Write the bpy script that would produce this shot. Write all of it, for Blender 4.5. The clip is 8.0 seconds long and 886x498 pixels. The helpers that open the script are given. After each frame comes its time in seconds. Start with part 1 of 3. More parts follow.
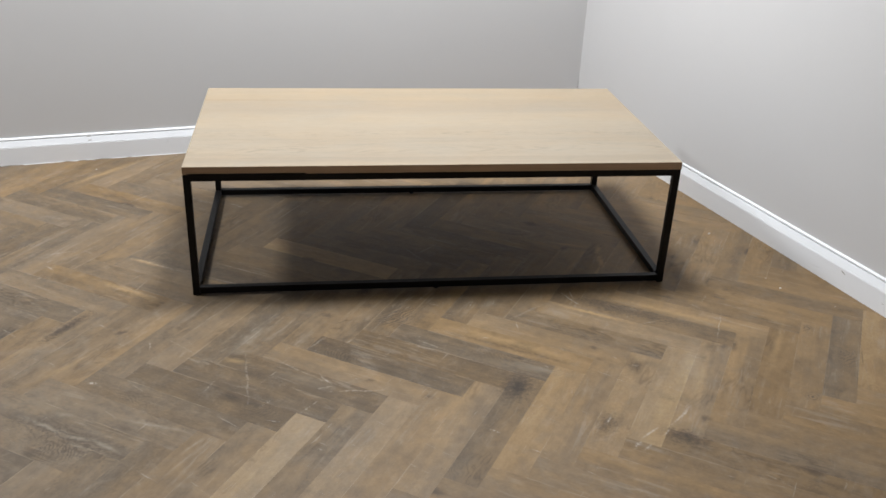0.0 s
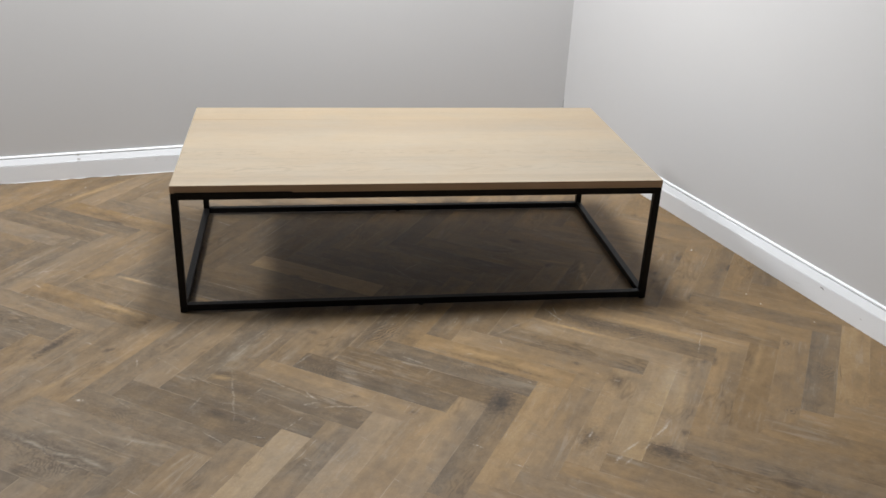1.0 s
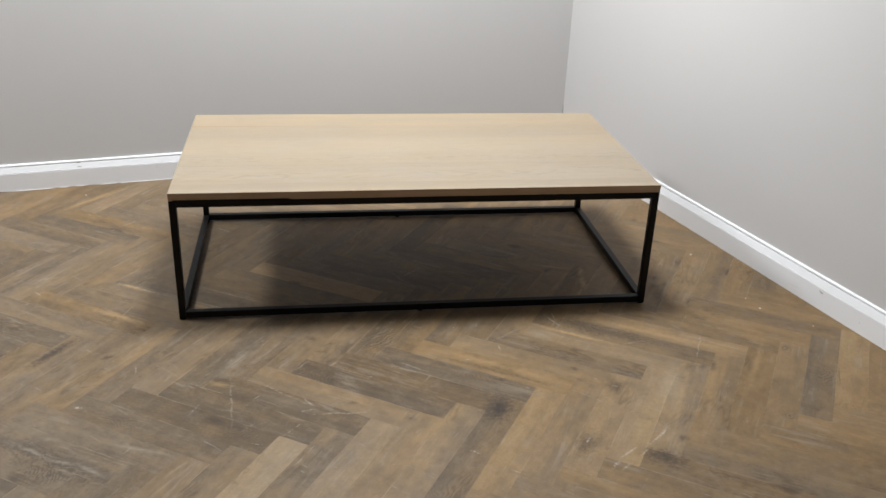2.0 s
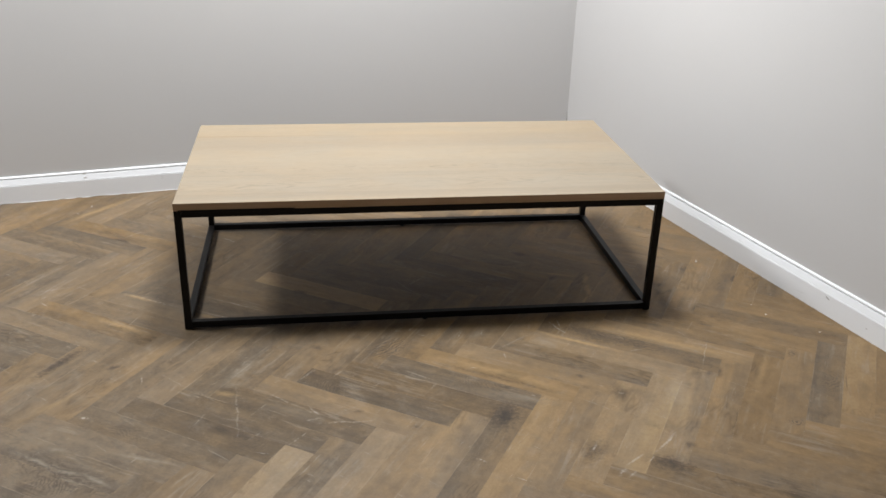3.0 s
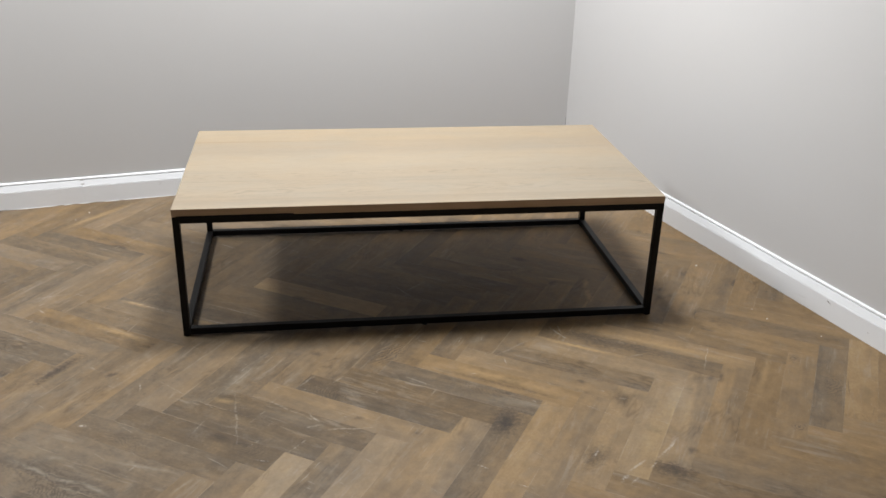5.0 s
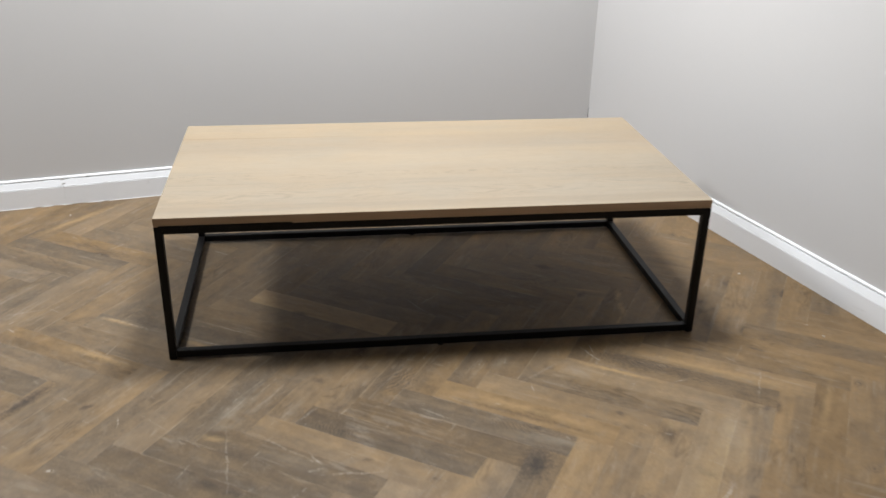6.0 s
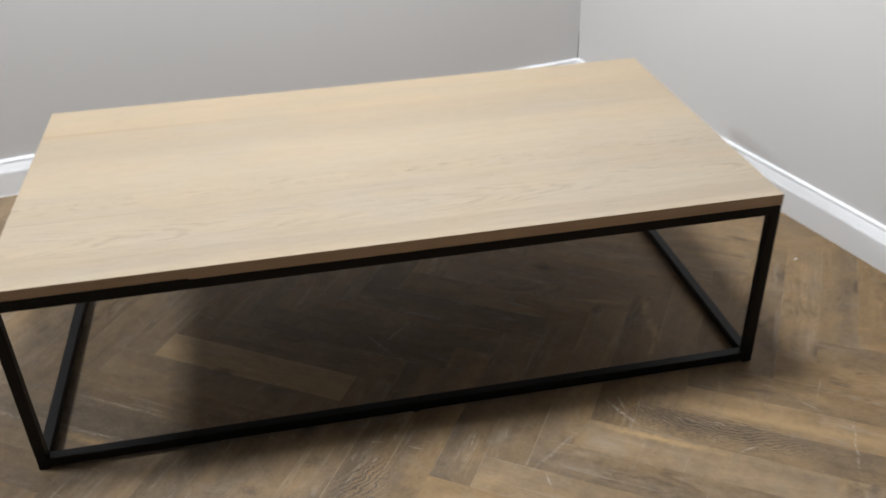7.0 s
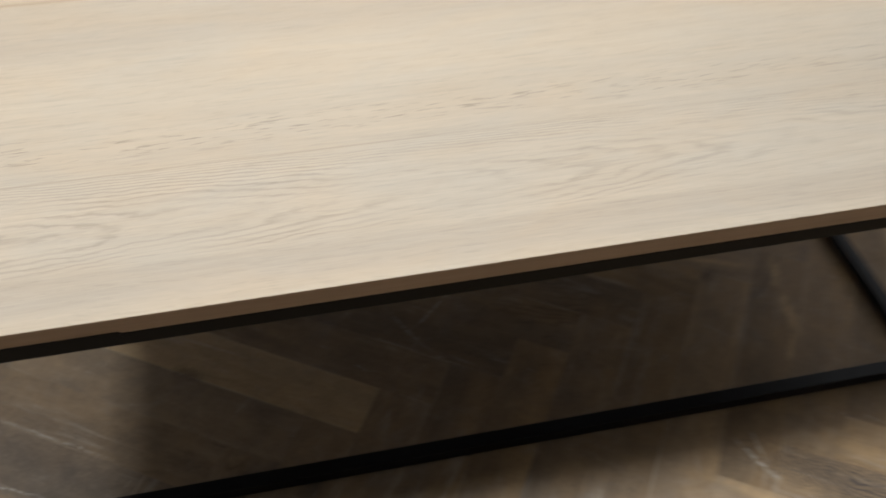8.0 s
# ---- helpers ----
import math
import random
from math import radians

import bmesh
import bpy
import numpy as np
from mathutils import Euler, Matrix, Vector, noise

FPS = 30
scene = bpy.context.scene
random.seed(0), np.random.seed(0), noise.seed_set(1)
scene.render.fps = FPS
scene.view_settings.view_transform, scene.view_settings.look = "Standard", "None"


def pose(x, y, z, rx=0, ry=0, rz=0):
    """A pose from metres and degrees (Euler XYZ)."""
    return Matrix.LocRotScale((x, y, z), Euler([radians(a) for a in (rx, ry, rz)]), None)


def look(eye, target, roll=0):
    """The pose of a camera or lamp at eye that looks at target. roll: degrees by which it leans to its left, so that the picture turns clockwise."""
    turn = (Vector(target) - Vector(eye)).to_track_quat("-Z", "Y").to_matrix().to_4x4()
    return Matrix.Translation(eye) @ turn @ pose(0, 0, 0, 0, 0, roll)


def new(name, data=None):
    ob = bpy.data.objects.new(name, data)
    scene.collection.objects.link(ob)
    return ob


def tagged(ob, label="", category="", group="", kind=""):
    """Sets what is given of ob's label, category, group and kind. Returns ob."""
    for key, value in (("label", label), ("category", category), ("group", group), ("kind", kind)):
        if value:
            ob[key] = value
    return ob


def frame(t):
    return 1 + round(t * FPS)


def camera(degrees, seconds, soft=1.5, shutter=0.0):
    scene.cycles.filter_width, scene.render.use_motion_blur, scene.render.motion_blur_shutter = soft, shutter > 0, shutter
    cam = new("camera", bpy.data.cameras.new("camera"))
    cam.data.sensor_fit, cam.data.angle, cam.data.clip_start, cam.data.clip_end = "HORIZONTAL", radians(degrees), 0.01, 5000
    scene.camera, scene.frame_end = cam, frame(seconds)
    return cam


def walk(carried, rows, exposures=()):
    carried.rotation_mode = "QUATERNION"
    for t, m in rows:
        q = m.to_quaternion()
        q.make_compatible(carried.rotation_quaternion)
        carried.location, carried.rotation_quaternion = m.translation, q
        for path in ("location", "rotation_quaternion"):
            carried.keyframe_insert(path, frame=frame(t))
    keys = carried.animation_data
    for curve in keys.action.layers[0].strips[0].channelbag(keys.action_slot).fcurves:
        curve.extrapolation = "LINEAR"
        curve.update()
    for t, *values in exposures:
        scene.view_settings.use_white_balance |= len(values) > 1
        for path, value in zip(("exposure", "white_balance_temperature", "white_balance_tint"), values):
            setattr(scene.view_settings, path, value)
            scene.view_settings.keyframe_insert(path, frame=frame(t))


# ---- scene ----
cam = camera(52.4, 8.0, 1.6, 0.4)
PATH = [
    (0, (0.357, -2.313, 1.286), (0.631, -0.541, 0.401), 2.6),
    (0.1, (0.345, -2.311, 1.29), (0.627, -0.542, 0.402), 2.7),
    (0.2, (0.347, -2.317, 1.283), (0.627, -0.543, 0.403), 2.6),
    (0.3, (0.341, -2.321, 1.291), (0.628, -0.547, 0.412), 2.8),
    (0.4, (0.347, -2.326, 1.293), (0.637, -0.549, 0.422), 2.8),
    (0.5, (0.356, -2.329, 1.305), (0.647, -0.552, 0.434), 2.8),
    (0.7, (0.353, -2.336, 1.294), (0.655, -0.552, 0.442), 2.8),
    (1, (0.371, -2.345, 1.303), (0.665, -0.559, 0.452), 2.7),
    (1.2, (0.375, -2.345, 1.3), (0.667, -0.558, 0.451), 2.6),
    (1.5, (0.381, -2.35, 1.303), (0.669, -0.561, 0.457), 2.5),
    (2.8, (0.394, -2.346, 1.316), (0.669, -0.548, 0.486), 1.8),
    (3, (0.392, -2.352, 1.308), (0.664, -0.55, 0.483), 1.7),
    (3.5, (0.385, -2.355, 1.308), (0.659, -0.552, 0.485), 1.6),
    (4, (0.385, -2.354, 1.309), (0.661, -0.554, 0.484), 1.7),
    (5.3, (0.392, -2.325, 1.295), (0.668, -0.518, 0.483), 1.5),
    (5.5, (0.408, -2.296, 1.284), (0.675, -0.49, 0.468), 1.4),
    (5.7, (0.41, -2.221, 1.26), (0.676, -0.414, 0.444), 1.4),
    (6, (0.396, -2.039, 1.24), (0.663, -0.245, 0.398), 1.3),
    (6.1, (0.395, -1.972, 1.233), (0.659, -0.18, 0.384), 1.3),
    (6.2, (0.395, -1.903, 1.238), (0.661, -0.129, 0.353), 1.4),
    (6.3, (0.408, -1.842, 1.24), (0.685, -0.087, 0.32), 1.0),
    (6.4, (0.427, -1.774, 1.244), (0.717, -0.037, 0.295), 0.7),
    (6.5, (0.441, -1.691, 1.251), (0.751, 0.03, 0.281), 0.8),
    (6.6, (0.459, -1.62, 1.221), (0.781, 0.108, 0.266), 0.5),
    (6.7, (0.493, -1.534, 1.221), (0.811, 0.191, 0.259), -0.1),
    (6.8, (0.497, -1.453, 1.201), (0.83, 0.273, 0.246), -0.7),
    (6.9, (0.504, -1.378, 1.211), (0.828, 0.316, 0.199), -1.7),
    (7, (0.518, -1.306, 1.196), (0.827, 0.362, 0.137), -1.6),
    (7.1, (0.52, -1.235, 1.189), (0.828, 0.405, 0.085), -0.8),
    (7.2, (0.515, -1.161, 1.167), (0.829, 0.459, 0.037), -0.3),
    (7.3, (0.512, -1.078, 1.156), (0.836, 0.51, -0.016), 0.9),
    (7.5, (0.507, -0.919, 1.138), (0.842, 0.606, -0.111), 2.1),
    (7.6, (0.509, -0.854, 1.145), (0.854, 0.637, -0.142), 2.3),
    (7.7, (0.501, -0.79, 1.137), (0.881, 0.658, -0.19), 3.0),
    (7.8, (0.523, -0.735, 1.131), (0.887, 0.669, -0.247), 2.6),
    (7.9, (0.509, -0.664, 1.109), (0.886, 0.695, -0.309), 3.0),
    (8, (0.519, -0.604, 1.088), (0.822, 0.727, -0.374), 1.2),
]
walk(cam, [(t, look(eye, target, roll)) for t, eye, target, roll in PATH], [(0.0, 0.24, 6380, 10.0), (0.6, 0.2, 6400, 10.0), (1.5, 0.2, 6500, 10.0), (5.7, 0.2, 6550, 10.0), (6.0, 0.25, 6500, 10.0), (6.5, 0.26, 6400, 10.0), (7.0, 0.22, 6450, 10.0), (7.6, 0.2, 6300, 10.0), (8.0, 0.2, 6250, 10.0)])

# ---- light: two square ceiling panels over the corner of the room ----
world = bpy.data.worlds.new("world")
scene.world = world
world.use_nodes = True
world.node_tree.nodes["Background"].inputs[0].default_value = (0.9, 0.95, 1.0, 1)
world.node_tree.nodes["Background"].inputs[1].default_value = 0.01

CEILING = 2.55


def panel_lamp(x, y, watts, size=0.58, tint=(0.955, 0.985, 1.0)):
    data = bpy.data.lights.new("ceiling_panel_lamp", "AREA")
    data.shape, data.size, data.energy, data.color = "SQUARE", size, watts, tint
    lamp = new("ceiling_panel_lamp", data)
    lamp.matrix_world = pose(x, y, CEILING - 0.012)
    return lamp


panel_lamp(-1.52, 0.37, 57.5, 0.44)
panel_lamp(0.74, 0.51, 64, 0.50)

# ---- materials ----


class Mat:
    """A small builder for node materials."""

    def __init__(self, name):
        self.m = bpy.data.materials.new(name)
        self.m.use_nodes = True
        self.t = self.m.node_tree
        self.b = self.t.nodes["Principled BSDF"]

    def node(self, kind, **kw):
        n = self.t.nodes.new(kind)
        for k, v in kw.items():
            setattr(n, k, v)
        return n

    def put(self, value, socket):
        if isinstance(value, bpy.types.NodeSocket):
            self.t.links.new(value, socket)
        else:
            socket.default_value = value

    def math(self, op, a, b=0.0, c=0.0, clamp=False):
        n = self.node("ShaderNodeMath", operation=op, use_clamp=clamp)
        for i, v in enumerate((a, b, c)):
            self.put(v, n.inputs[i])
        return n.outputs[0]

    def vec(self, op, a, b=(0, 0, 0)):
        n = self.node("ShaderNodeVectorMath", operation=op)
        self.put(a, n.inputs[0])
        self.put(b, n.inputs[1])
        return n.outputs[0]

    def noise(self, at, scale, detail=3.0, rough=0.55, distort=0.0):
        n = self.node("ShaderNodeTexNoise")
        self.put(at, n.inputs["Vector"])
        n.inputs["Scale"].default_value = scale
        n.inputs["Detail"].default_value = detail
        n.inputs["Roughness"].default_value = rough
        n.inputs["Distortion"].default_value = distort
        return n.outputs["Fac"]

    def band(self, value, lo, hi, to_lo=0.0, to_hi=1.0, smooth=True):
        n = self.node("ShaderNodeMapRange", interpolation_type="SMOOTHSTEP" if smooth else "LINEAR")
        self.put(value, n.inputs[0])
        for i, v in enumerate((lo, hi, to_lo, to_hi)):
            self.put(v, n.inputs[1 + i])
        return n.outputs[0]

    def ramp(self, value, stops, smooth=False):
        n = self.node("ShaderNodeValToRGB")
        n.color_ramp.interpolation = "EASE" if smooth else "LINEAR"
        while len(n.color_ramp.elements) < len(stops):
            n.color_ramp.elements.new(0.5)
        for e, (p, c) in zip(n.color_ramp.elements, stops):
            e.position, e.color = p, (*c, 1)
        self.put(value, n.inputs[0])
        return n.outputs[0]

    def mix(self, fac, a, b, how="MIX"):
        n = self.node("ShaderNodeMix", data_type="RGBA", blend_type=how)
        self.put(fac, n.inputs[0])
        self.put((*a, 1) if isinstance(a, tuple) else a, n.inputs[6])
        self.put((*b, 1) if isinstance(b, tuple) else b, n.inputs[7])
        return n.outputs[2]

    def bump(self, height, strength, distance):
        n = self.node("ShaderNodeBump")
        n.inputs["Strength"].default_value = strength
        n.inputs["Distance"].default_value = distance
        self.put(height, n.inputs["Height"])
        self.put(n.outputs[0], self.b.inputs["Normal"])

    def done(self, color, rough, metal=0.0, specular=0.5):
        self.put((*color, 1) if isinstance(color, tuple) else color, self.b.inputs["Base Color"])
        self.put(rough, self.b.inputs["Roughness"])
        self.b.inputs["Metallic"].default_value = metal
        self.b.inputs["Specular IOR Level"].default_value = specular
        return self.m


def object_at(mt, scale=(1, 1, 1), shift=None, joined=False):
    at = mt.node("ShaderNodeTexCoord").outputs["UV" if joined else "Object"]
    if shift is not None:
        at = mt.vec("ADD", at, shift)
    return mt.vec("MULTIPLY", at, scale)


def plank_material(joined=False):
    """Worn oak. The object's colour carries the board's own tone: red its lightness, green its warmth.
    Joined boards lie in one mesh; there the UV map runs along each board, and chance per island gives the tone."""
    mt = Mat("worn_oak_joined" if joined else "worn_oak_plank")
    info = mt.node("ShaderNodeObjectInfo")
    chance = mt.node("ShaderNodeNewGeometry").outputs["Random Per Island"] if joined else info.outputs["Random"]
    shift = mt.vec("MULTIPLY", chance, (37.0, 19.0, 11.0))
    own = mt.node("ShaderNodeSeparateColor")
    mt.put(info.outputs["Color"], own.inputs[0])
    light, warm = own.outputs[0], own.outputs[1]
    if joined:
        light = mt.math("MULTIPLY_ADD", mt.math("SUBTRACT", chance, 0.5), 0.30, light)
        warm = mt.math("MULTIPLY_ADD", mt.math("SUBTRACT", mt.math("FRACT", mt.math("MULTIPLY", chance, 31.0)), 0.5), 0.5, warm)
    room = mt.node("ShaderNodeNewGeometry").outputs["Position"]
    local = mt.node("ShaderNodeSeparateXYZ")
    mt.put(object_at(mt, joined=joined), local.inputs[0])
    flow = mt.noise(object_at(mt, (2.6, 17.0, 3.0), shift, joined), 1.0, 4.0, 0.62, 1.1)
    streak = mt.noise(object_at(mt, (3.4, 62.0, 5.0), shift, joined), 1.0, 6.0, 0.72, 0.3)
    blotch = mt.noise(object_at(mt, (11.0, 22.0, 9.0), shift, joined), 1.0, 5.0, 0.68, 0.5)
    grain = mt.noise(object_at(mt, (9.0, 95.0, 7.0), shift, joined), 1.0, 4.0, 0.62, 0.5)
    pores = mt.noise(object_at(mt, (60.0, 330.0, 30.0), shift, joined), 1.0, 3.0, 0.6)
    speck = mt.noise(room, 150.0, 4.0, 0.7)
    mottle = mt.noise(mt.vec("ADD", room, mt.vec("MULTIPLY", shift, (0.04, 0.04, 0.0))), 17.0, 5.0, 0.66, 0.6)
    worn = mt.noise(room, 2.6, 4.0, 0.6)

    def plus(total, value, weight):
        return mt.math("MULTIPLY_ADD", mt.math("SUBTRACT", value, 0.5), weight, total)

    # growth rings that swirl in patches
    swirl = mt.noise(object_at(mt, (3.5, 9.0, 3.0), shift, joined), 1.0, 3.0, 0.55, 0.4)
    rings = mt.math("MULTIPLY_ADD", mt.math("SINE", mt.math("MULTIPLY_ADD", local.outputs[1], 210.0, mt.math("MULTIPLY", swirl, 95.0))), 0.5, 0.5)
    place = mt.band(mt.noise(object_at(mt, (4.5, 9.0, 3.0), mt.vec("ADD", shift, (3.3, 7.7, 0.0)), joined), 1.0, 2.0), 0.55, 0.70)
    figure = mt.math("MULTIPLY", mt.math("POWER", rings, 2.0), place)

    level = plus(light, flow, 0.30)
    level = plus(level, blotch, 0.38)
    level = plus(level, mottle, 0.30)
    level = plus(level, streak, 0.10)
    level = plus(level, grain, 0.10)
    level = plus(level, pores, 0.11)
    level = plus(level, speck, 0.22)
    level = plus(level, mt.noise(room, 52.0, 5.0, 0.7, 0.4), 0.20)
    level = mt.math("MULTIPLY_ADD", figure, -0.15, level, clamp=True)
    # many boards are sapwood along one side and grey heartwood along the other
    side = mt.math("MULTIPLY_ADD", mt.math("SUBTRACT", flow, 0.5), 0.07, local.outputs[1])
    lean = mt.math("FRACT", mt.math("MULTIPLY", chance, 53.0))
    sap = mt.math("MULTIPLY", mt.band(side, -0.012, 0.014, -1.0, 1.0), mt.math("SUBTRACT", lean, 0.5))
    tint = mt.math("MULTIPLY_ADD", sap, 0.30, plus(plus(warm, worn, 0.5), mottle, 0.9))
    level = mt.math("MULTIPLY_ADD", sap, 0.06, level, clamp=True)
    tint = mt.math("ADD", mt.math("MULTIPLY", mt.math("SUBTRACT", flow, 0.5), 0.4), tint, clamp=True)
    grey = mt.ramp(level, [(0.0, (0.048, 0.039, 0.031)), (0.35, (0.142, 0.109, 0.077)), (0.65, (0.242, 0.186, 0.132)), (1.0, (0.380, 0.306, 0.224))])
    tan = mt.ramp(level, [(0.0, (0.060, 0.035, 0.018)), (0.35, (0.178, 0.114, 0.056)), (0.65, (0.310, 0.202, 0.102)), (1.0, (0.475, 0.345, 0.190))])
    color = mt.mix(tint, grey, tan)
    # knots and filled splits
    knots = mt.node("ShaderNodeTexVoronoi", distance="EUCLIDEAN", feature="F1")
    mt.put(object_at(mt, (5.0, 11.0, 5.0), shift, joined), knots.inputs["Vector"])
    knots.inputs["Scale"].default_value = 1.0
    spot = plus(knots.outputs["Distance"], blotch, 0.35)
    pick = mt.node("ShaderNodeSeparateColor")
    mt.put(knots.outputs["Color"], pick.inputs[0])
    knot = mt.math("MULTIPLY", mt.band(spot, 0.04, 0.24, 1.0, 0.0), mt.band(pick.outputs[0], 0.78, 0.84))
    color = mt.mix(mt.math("MULTIPLY", knot, 0.72), color, (0.060, 0.046, 0.036))
    split = mt.noise(object_at(mt, (5.0, 50.0, 4.0), shift, joined), 1.0, 3.0, 0.55, 1.0)
    cut = mt.math("MULTIPLY", mt.band(split, 0.69, 0.77), mt.band(blotch, 0.40, 0.56))
    color = mt.mix(mt.math("MULTIPLY", cut, 0.5), color, (0.070, 0.050, 0.036))
    # pale rubbed edges along some boards
    near_edge = mt.band(mt.math("ABSOLUTE", local.outputs[1]), 0.0372, 0.0398)
    rubbed = mt.math("MULTIPLY", near_edge, mt.band(mt.noise(object_at(mt, (6.0, 6.0, 6.0), shift, joined), 1.0, 3.0, 0.6), 0.50, 0.66))
    color = mt.mix(mt.math("MULTIPLY", rubbed, 0.55), color, (0.42, 0.34, 0.25))
    # grey film of wear, and fine scratches in two directions
    scuff = mt.noise(mt.vec("MULTIPLY", room, (9.0, 9.0, 1.0)), 1.0, 7.0, 0.74, 1.4)
    color = mt.mix(mt.math("MULTIPLY", mt.band(scuff, 0.50, 0.70), 0.17), color, (0.34, 0.295, 0.245))
    # pale lime left in the open grain, in patches
    lime = mt.noise(object_at(mt, (4.5, 44.0, 5.0), mt.vec("ADD", shift, (5.1, 2.3, 0.0)), joined), 1.0, 6.0, 0.74, 0.9)
    limed = mt.math("MULTIPLY", mt.band(lime, 0.52, 0.66), mt.band(mt.noise(room, 5.5, 4.0, 0.65), 0.44, 0.60))
    color = mt.mix(mt.math("MULTIPLY", limed, 0.30), color, (0.42, 0.365, 0.305))
    for angle, lo in ((0.75, 0.70), (-0.95, 0.71), (2.3, 0.72)):
        turned = mt.node("ShaderNodeVectorRotate", rotation_type="Z_AXIS")
        mt.put(room, turned.inputs["Vector"])
        turned.inputs["Angle"].default_value = angle
        line = mt.noise(mt.vec("MULTIPLY", turned.outputs[0], (7.0, 150.0, 1.0)), 1.0, 2.0, 0.5, 1.3)
        thin = mt.math("MULTIPLY", mt.band(line, lo, lo + 0.04), mt.band(scuff, 0.46, 0.57))
        color = mt.mix(mt.math("MULTIPLY", thin, 0.34), color, (0.50, 0.45, 0.385))
    # single stains and scratches: place, half length, half width, direction, strength
    ragged = mt.math("MULTIPLY", mt.math("SUBTRACT", mt.noise(room, 75.0, 5.0, 0.75), 0.5), 2.2)

    bent = mt.node("ShaderNodeTexNoise")
    mt.put(room, bent.inputs["Vector"])
    bent.inputs["Scale"].default_value = 22.0
    drawn = mt.vec("ADD", room, mt.vec("MULTIPLY", mt.vec("SUBTRACT", bent.outputs["Color"], (0.5, 0.5, 0.5)), (0.012, 0.012, 0.0)))

    def marks(rows, soft):
        total = 0.0
        for mx, my, half, wide, angle, force in rows:
            turn = mt.node("ShaderNodeVectorRotate", rotation_type="Z_AXIS")
            mt.put(drawn, turn.inputs["Vector"])
            turn.inputs["Center"].default_value = (mx, my, 0)
            turn.inputs["Angle"].default_value = -radians(angle)
            flat = mt.vec("MULTIPLY", mt.vec("SUBTRACT", turn.outputs[0], (mx, my, 0)), (1 / half, 1 / wide, 0))
            size = mt.node("ShaderNodeVectorMath", operation="LENGTH")
            mt.put(flat, size.inputs[0])
            near = mt.band(mt.math("ADD", size.outputs["Value"], ragged), soft, 1.25, force, 0.0)
            total = mt.math("MAXIMUM", near, total)
        return total

    stains = marks([(0.838, -0.511, 0.068, 0.042, 56, 1.0), (1.02, -0.672, 0.056, 0.032, 58, 0.65), (1.405, -0.365, 0.036, 0.020, 58, 0.5),
                    (1.261, -0.673, 0.018, 0.014, 58, 0.55), (1.190, -0.739, 0.056, 0.032, -33, 0.85), (1.162, -0.423, 0.040, 0.034, 50, 0.40),
                    (-0.311, -0.155, 0.115, 0.020, 58, 0.95), (-0.164, -0.188, 0.022, 0.011, 30, 0.8), (0.38, -0.29, 0.060, 0.024, -28, 0.42),
                    (0.869, -0.384, 0.026, 0.008, -25, 0.6), (0.847, -0.332, 0.210, 0.010, -31, 0.45), (1.368, -0.084, 0.060, 0.009, -25, 0.4),
                    (0.246, -0.604, 0.022, 0.006, -26, 0.6), (0.196, -0.530, 0.030, 0.017, -20, 0.6), (1.843, 0.121, 0.012, 0.004, -20, 0.8),
                    (1.153, 0.246, 0.020, 0.013, 30, 0.75), (1.492, 0.166, 0.020, 0.014, 60, 0.6), (0.330, 0.215, 0.030, 0.012, -30, 0.6),
                    (0.182, -0.408, 0.066, 0.018, -23, 0.32), (0.615, -0.536, 0.016, 0.014, 20, 0.5), (-0.265, -0.676, 0.024, 0.020, -33, 0.4),
                    (-0.093, -0.603, 0.029, 0.014, -20, 0.35), (1.180, -0.140, 0.110, 0.032, -31, 0.38), (0.435, -0.541, 0.060, 0.010, -28, 0.35)], -0.1)
    # wavy figure round grown-over branches
    wave = mt.noise(mt.vec("MULTIPLY", room, (24.0, 24.0, 1.0)), 1.0, 3.0, 0.6, 0.8)
    for px, py, half, wide, angle, cx, cy, pitch, force in (
            (1.230, -0.160, 0.190, 0.036, -32, 1.36, 0.02, 0.0070, 0.70), (0.572, -0.150, 0.070, 0.048, 40, 0.46, 0.02, 0.0105, 0.62),
            (-0.20, -0.630, 0.170, 0.042, -32, -0.04, -0.38, 0.0190, 0.42), (-0.205, -0.672, 0.060, 0.030, -20, -0.36, -0.66, 0.0090, 0.42),
            (0.405, -0.335, 0.060, 0.026, -32, 0.47, -0.37, 0.0080, 0.50), (0.215, -0.560, 0.045, 0.030, -20, 0.19, -0.52, 0.0085, 0.40),
            (-0.090, -0.487, 0.075, 0.020, -32, -0.16, -0.55, 0.0090, 0.25), (1.719, -0.293, 0.024, 0.018, 50, 1.719, -0.293, 0.0080, 0.55),
            (1.569, -0.610, 0.024, 0.018, 50, 1.569, -0.610, 0.0080, 0.50), (1.758, -0.446, 0.060, 0.034, 58, 1.74, -0.41, 0.0100, 0.32),
            (0.87, -0.40, 0.150, 0.028, -32, 0.90, -0.34, 0.0080, 0.30)):
        far = mt.node("ShaderNodeVectorMath", operation="DISTANCE")
        mt.put(mt.vec("MULTIPLY", room, (1, 1, 0)), far.inputs[0])
        far.inputs[1].default_value = (cx, cy, 0)
        phase = mt.math("MULTIPLY_ADD", far.outputs["Value"], 6.283 / pitch, mt.math("MULTIPLY", wave, 26.0))
        line = mt.math("POWER", mt.math("MULTIPLY_ADD", mt.math("SINE", phase), 0.5, 0.5), 2.0)
        color = mt.mix(mt.math("MULTIPLY", line, marks([(px, py, half, wide, angle, force * 1.35)], 0.3)), color, (0.072, 0.056, 0.044))
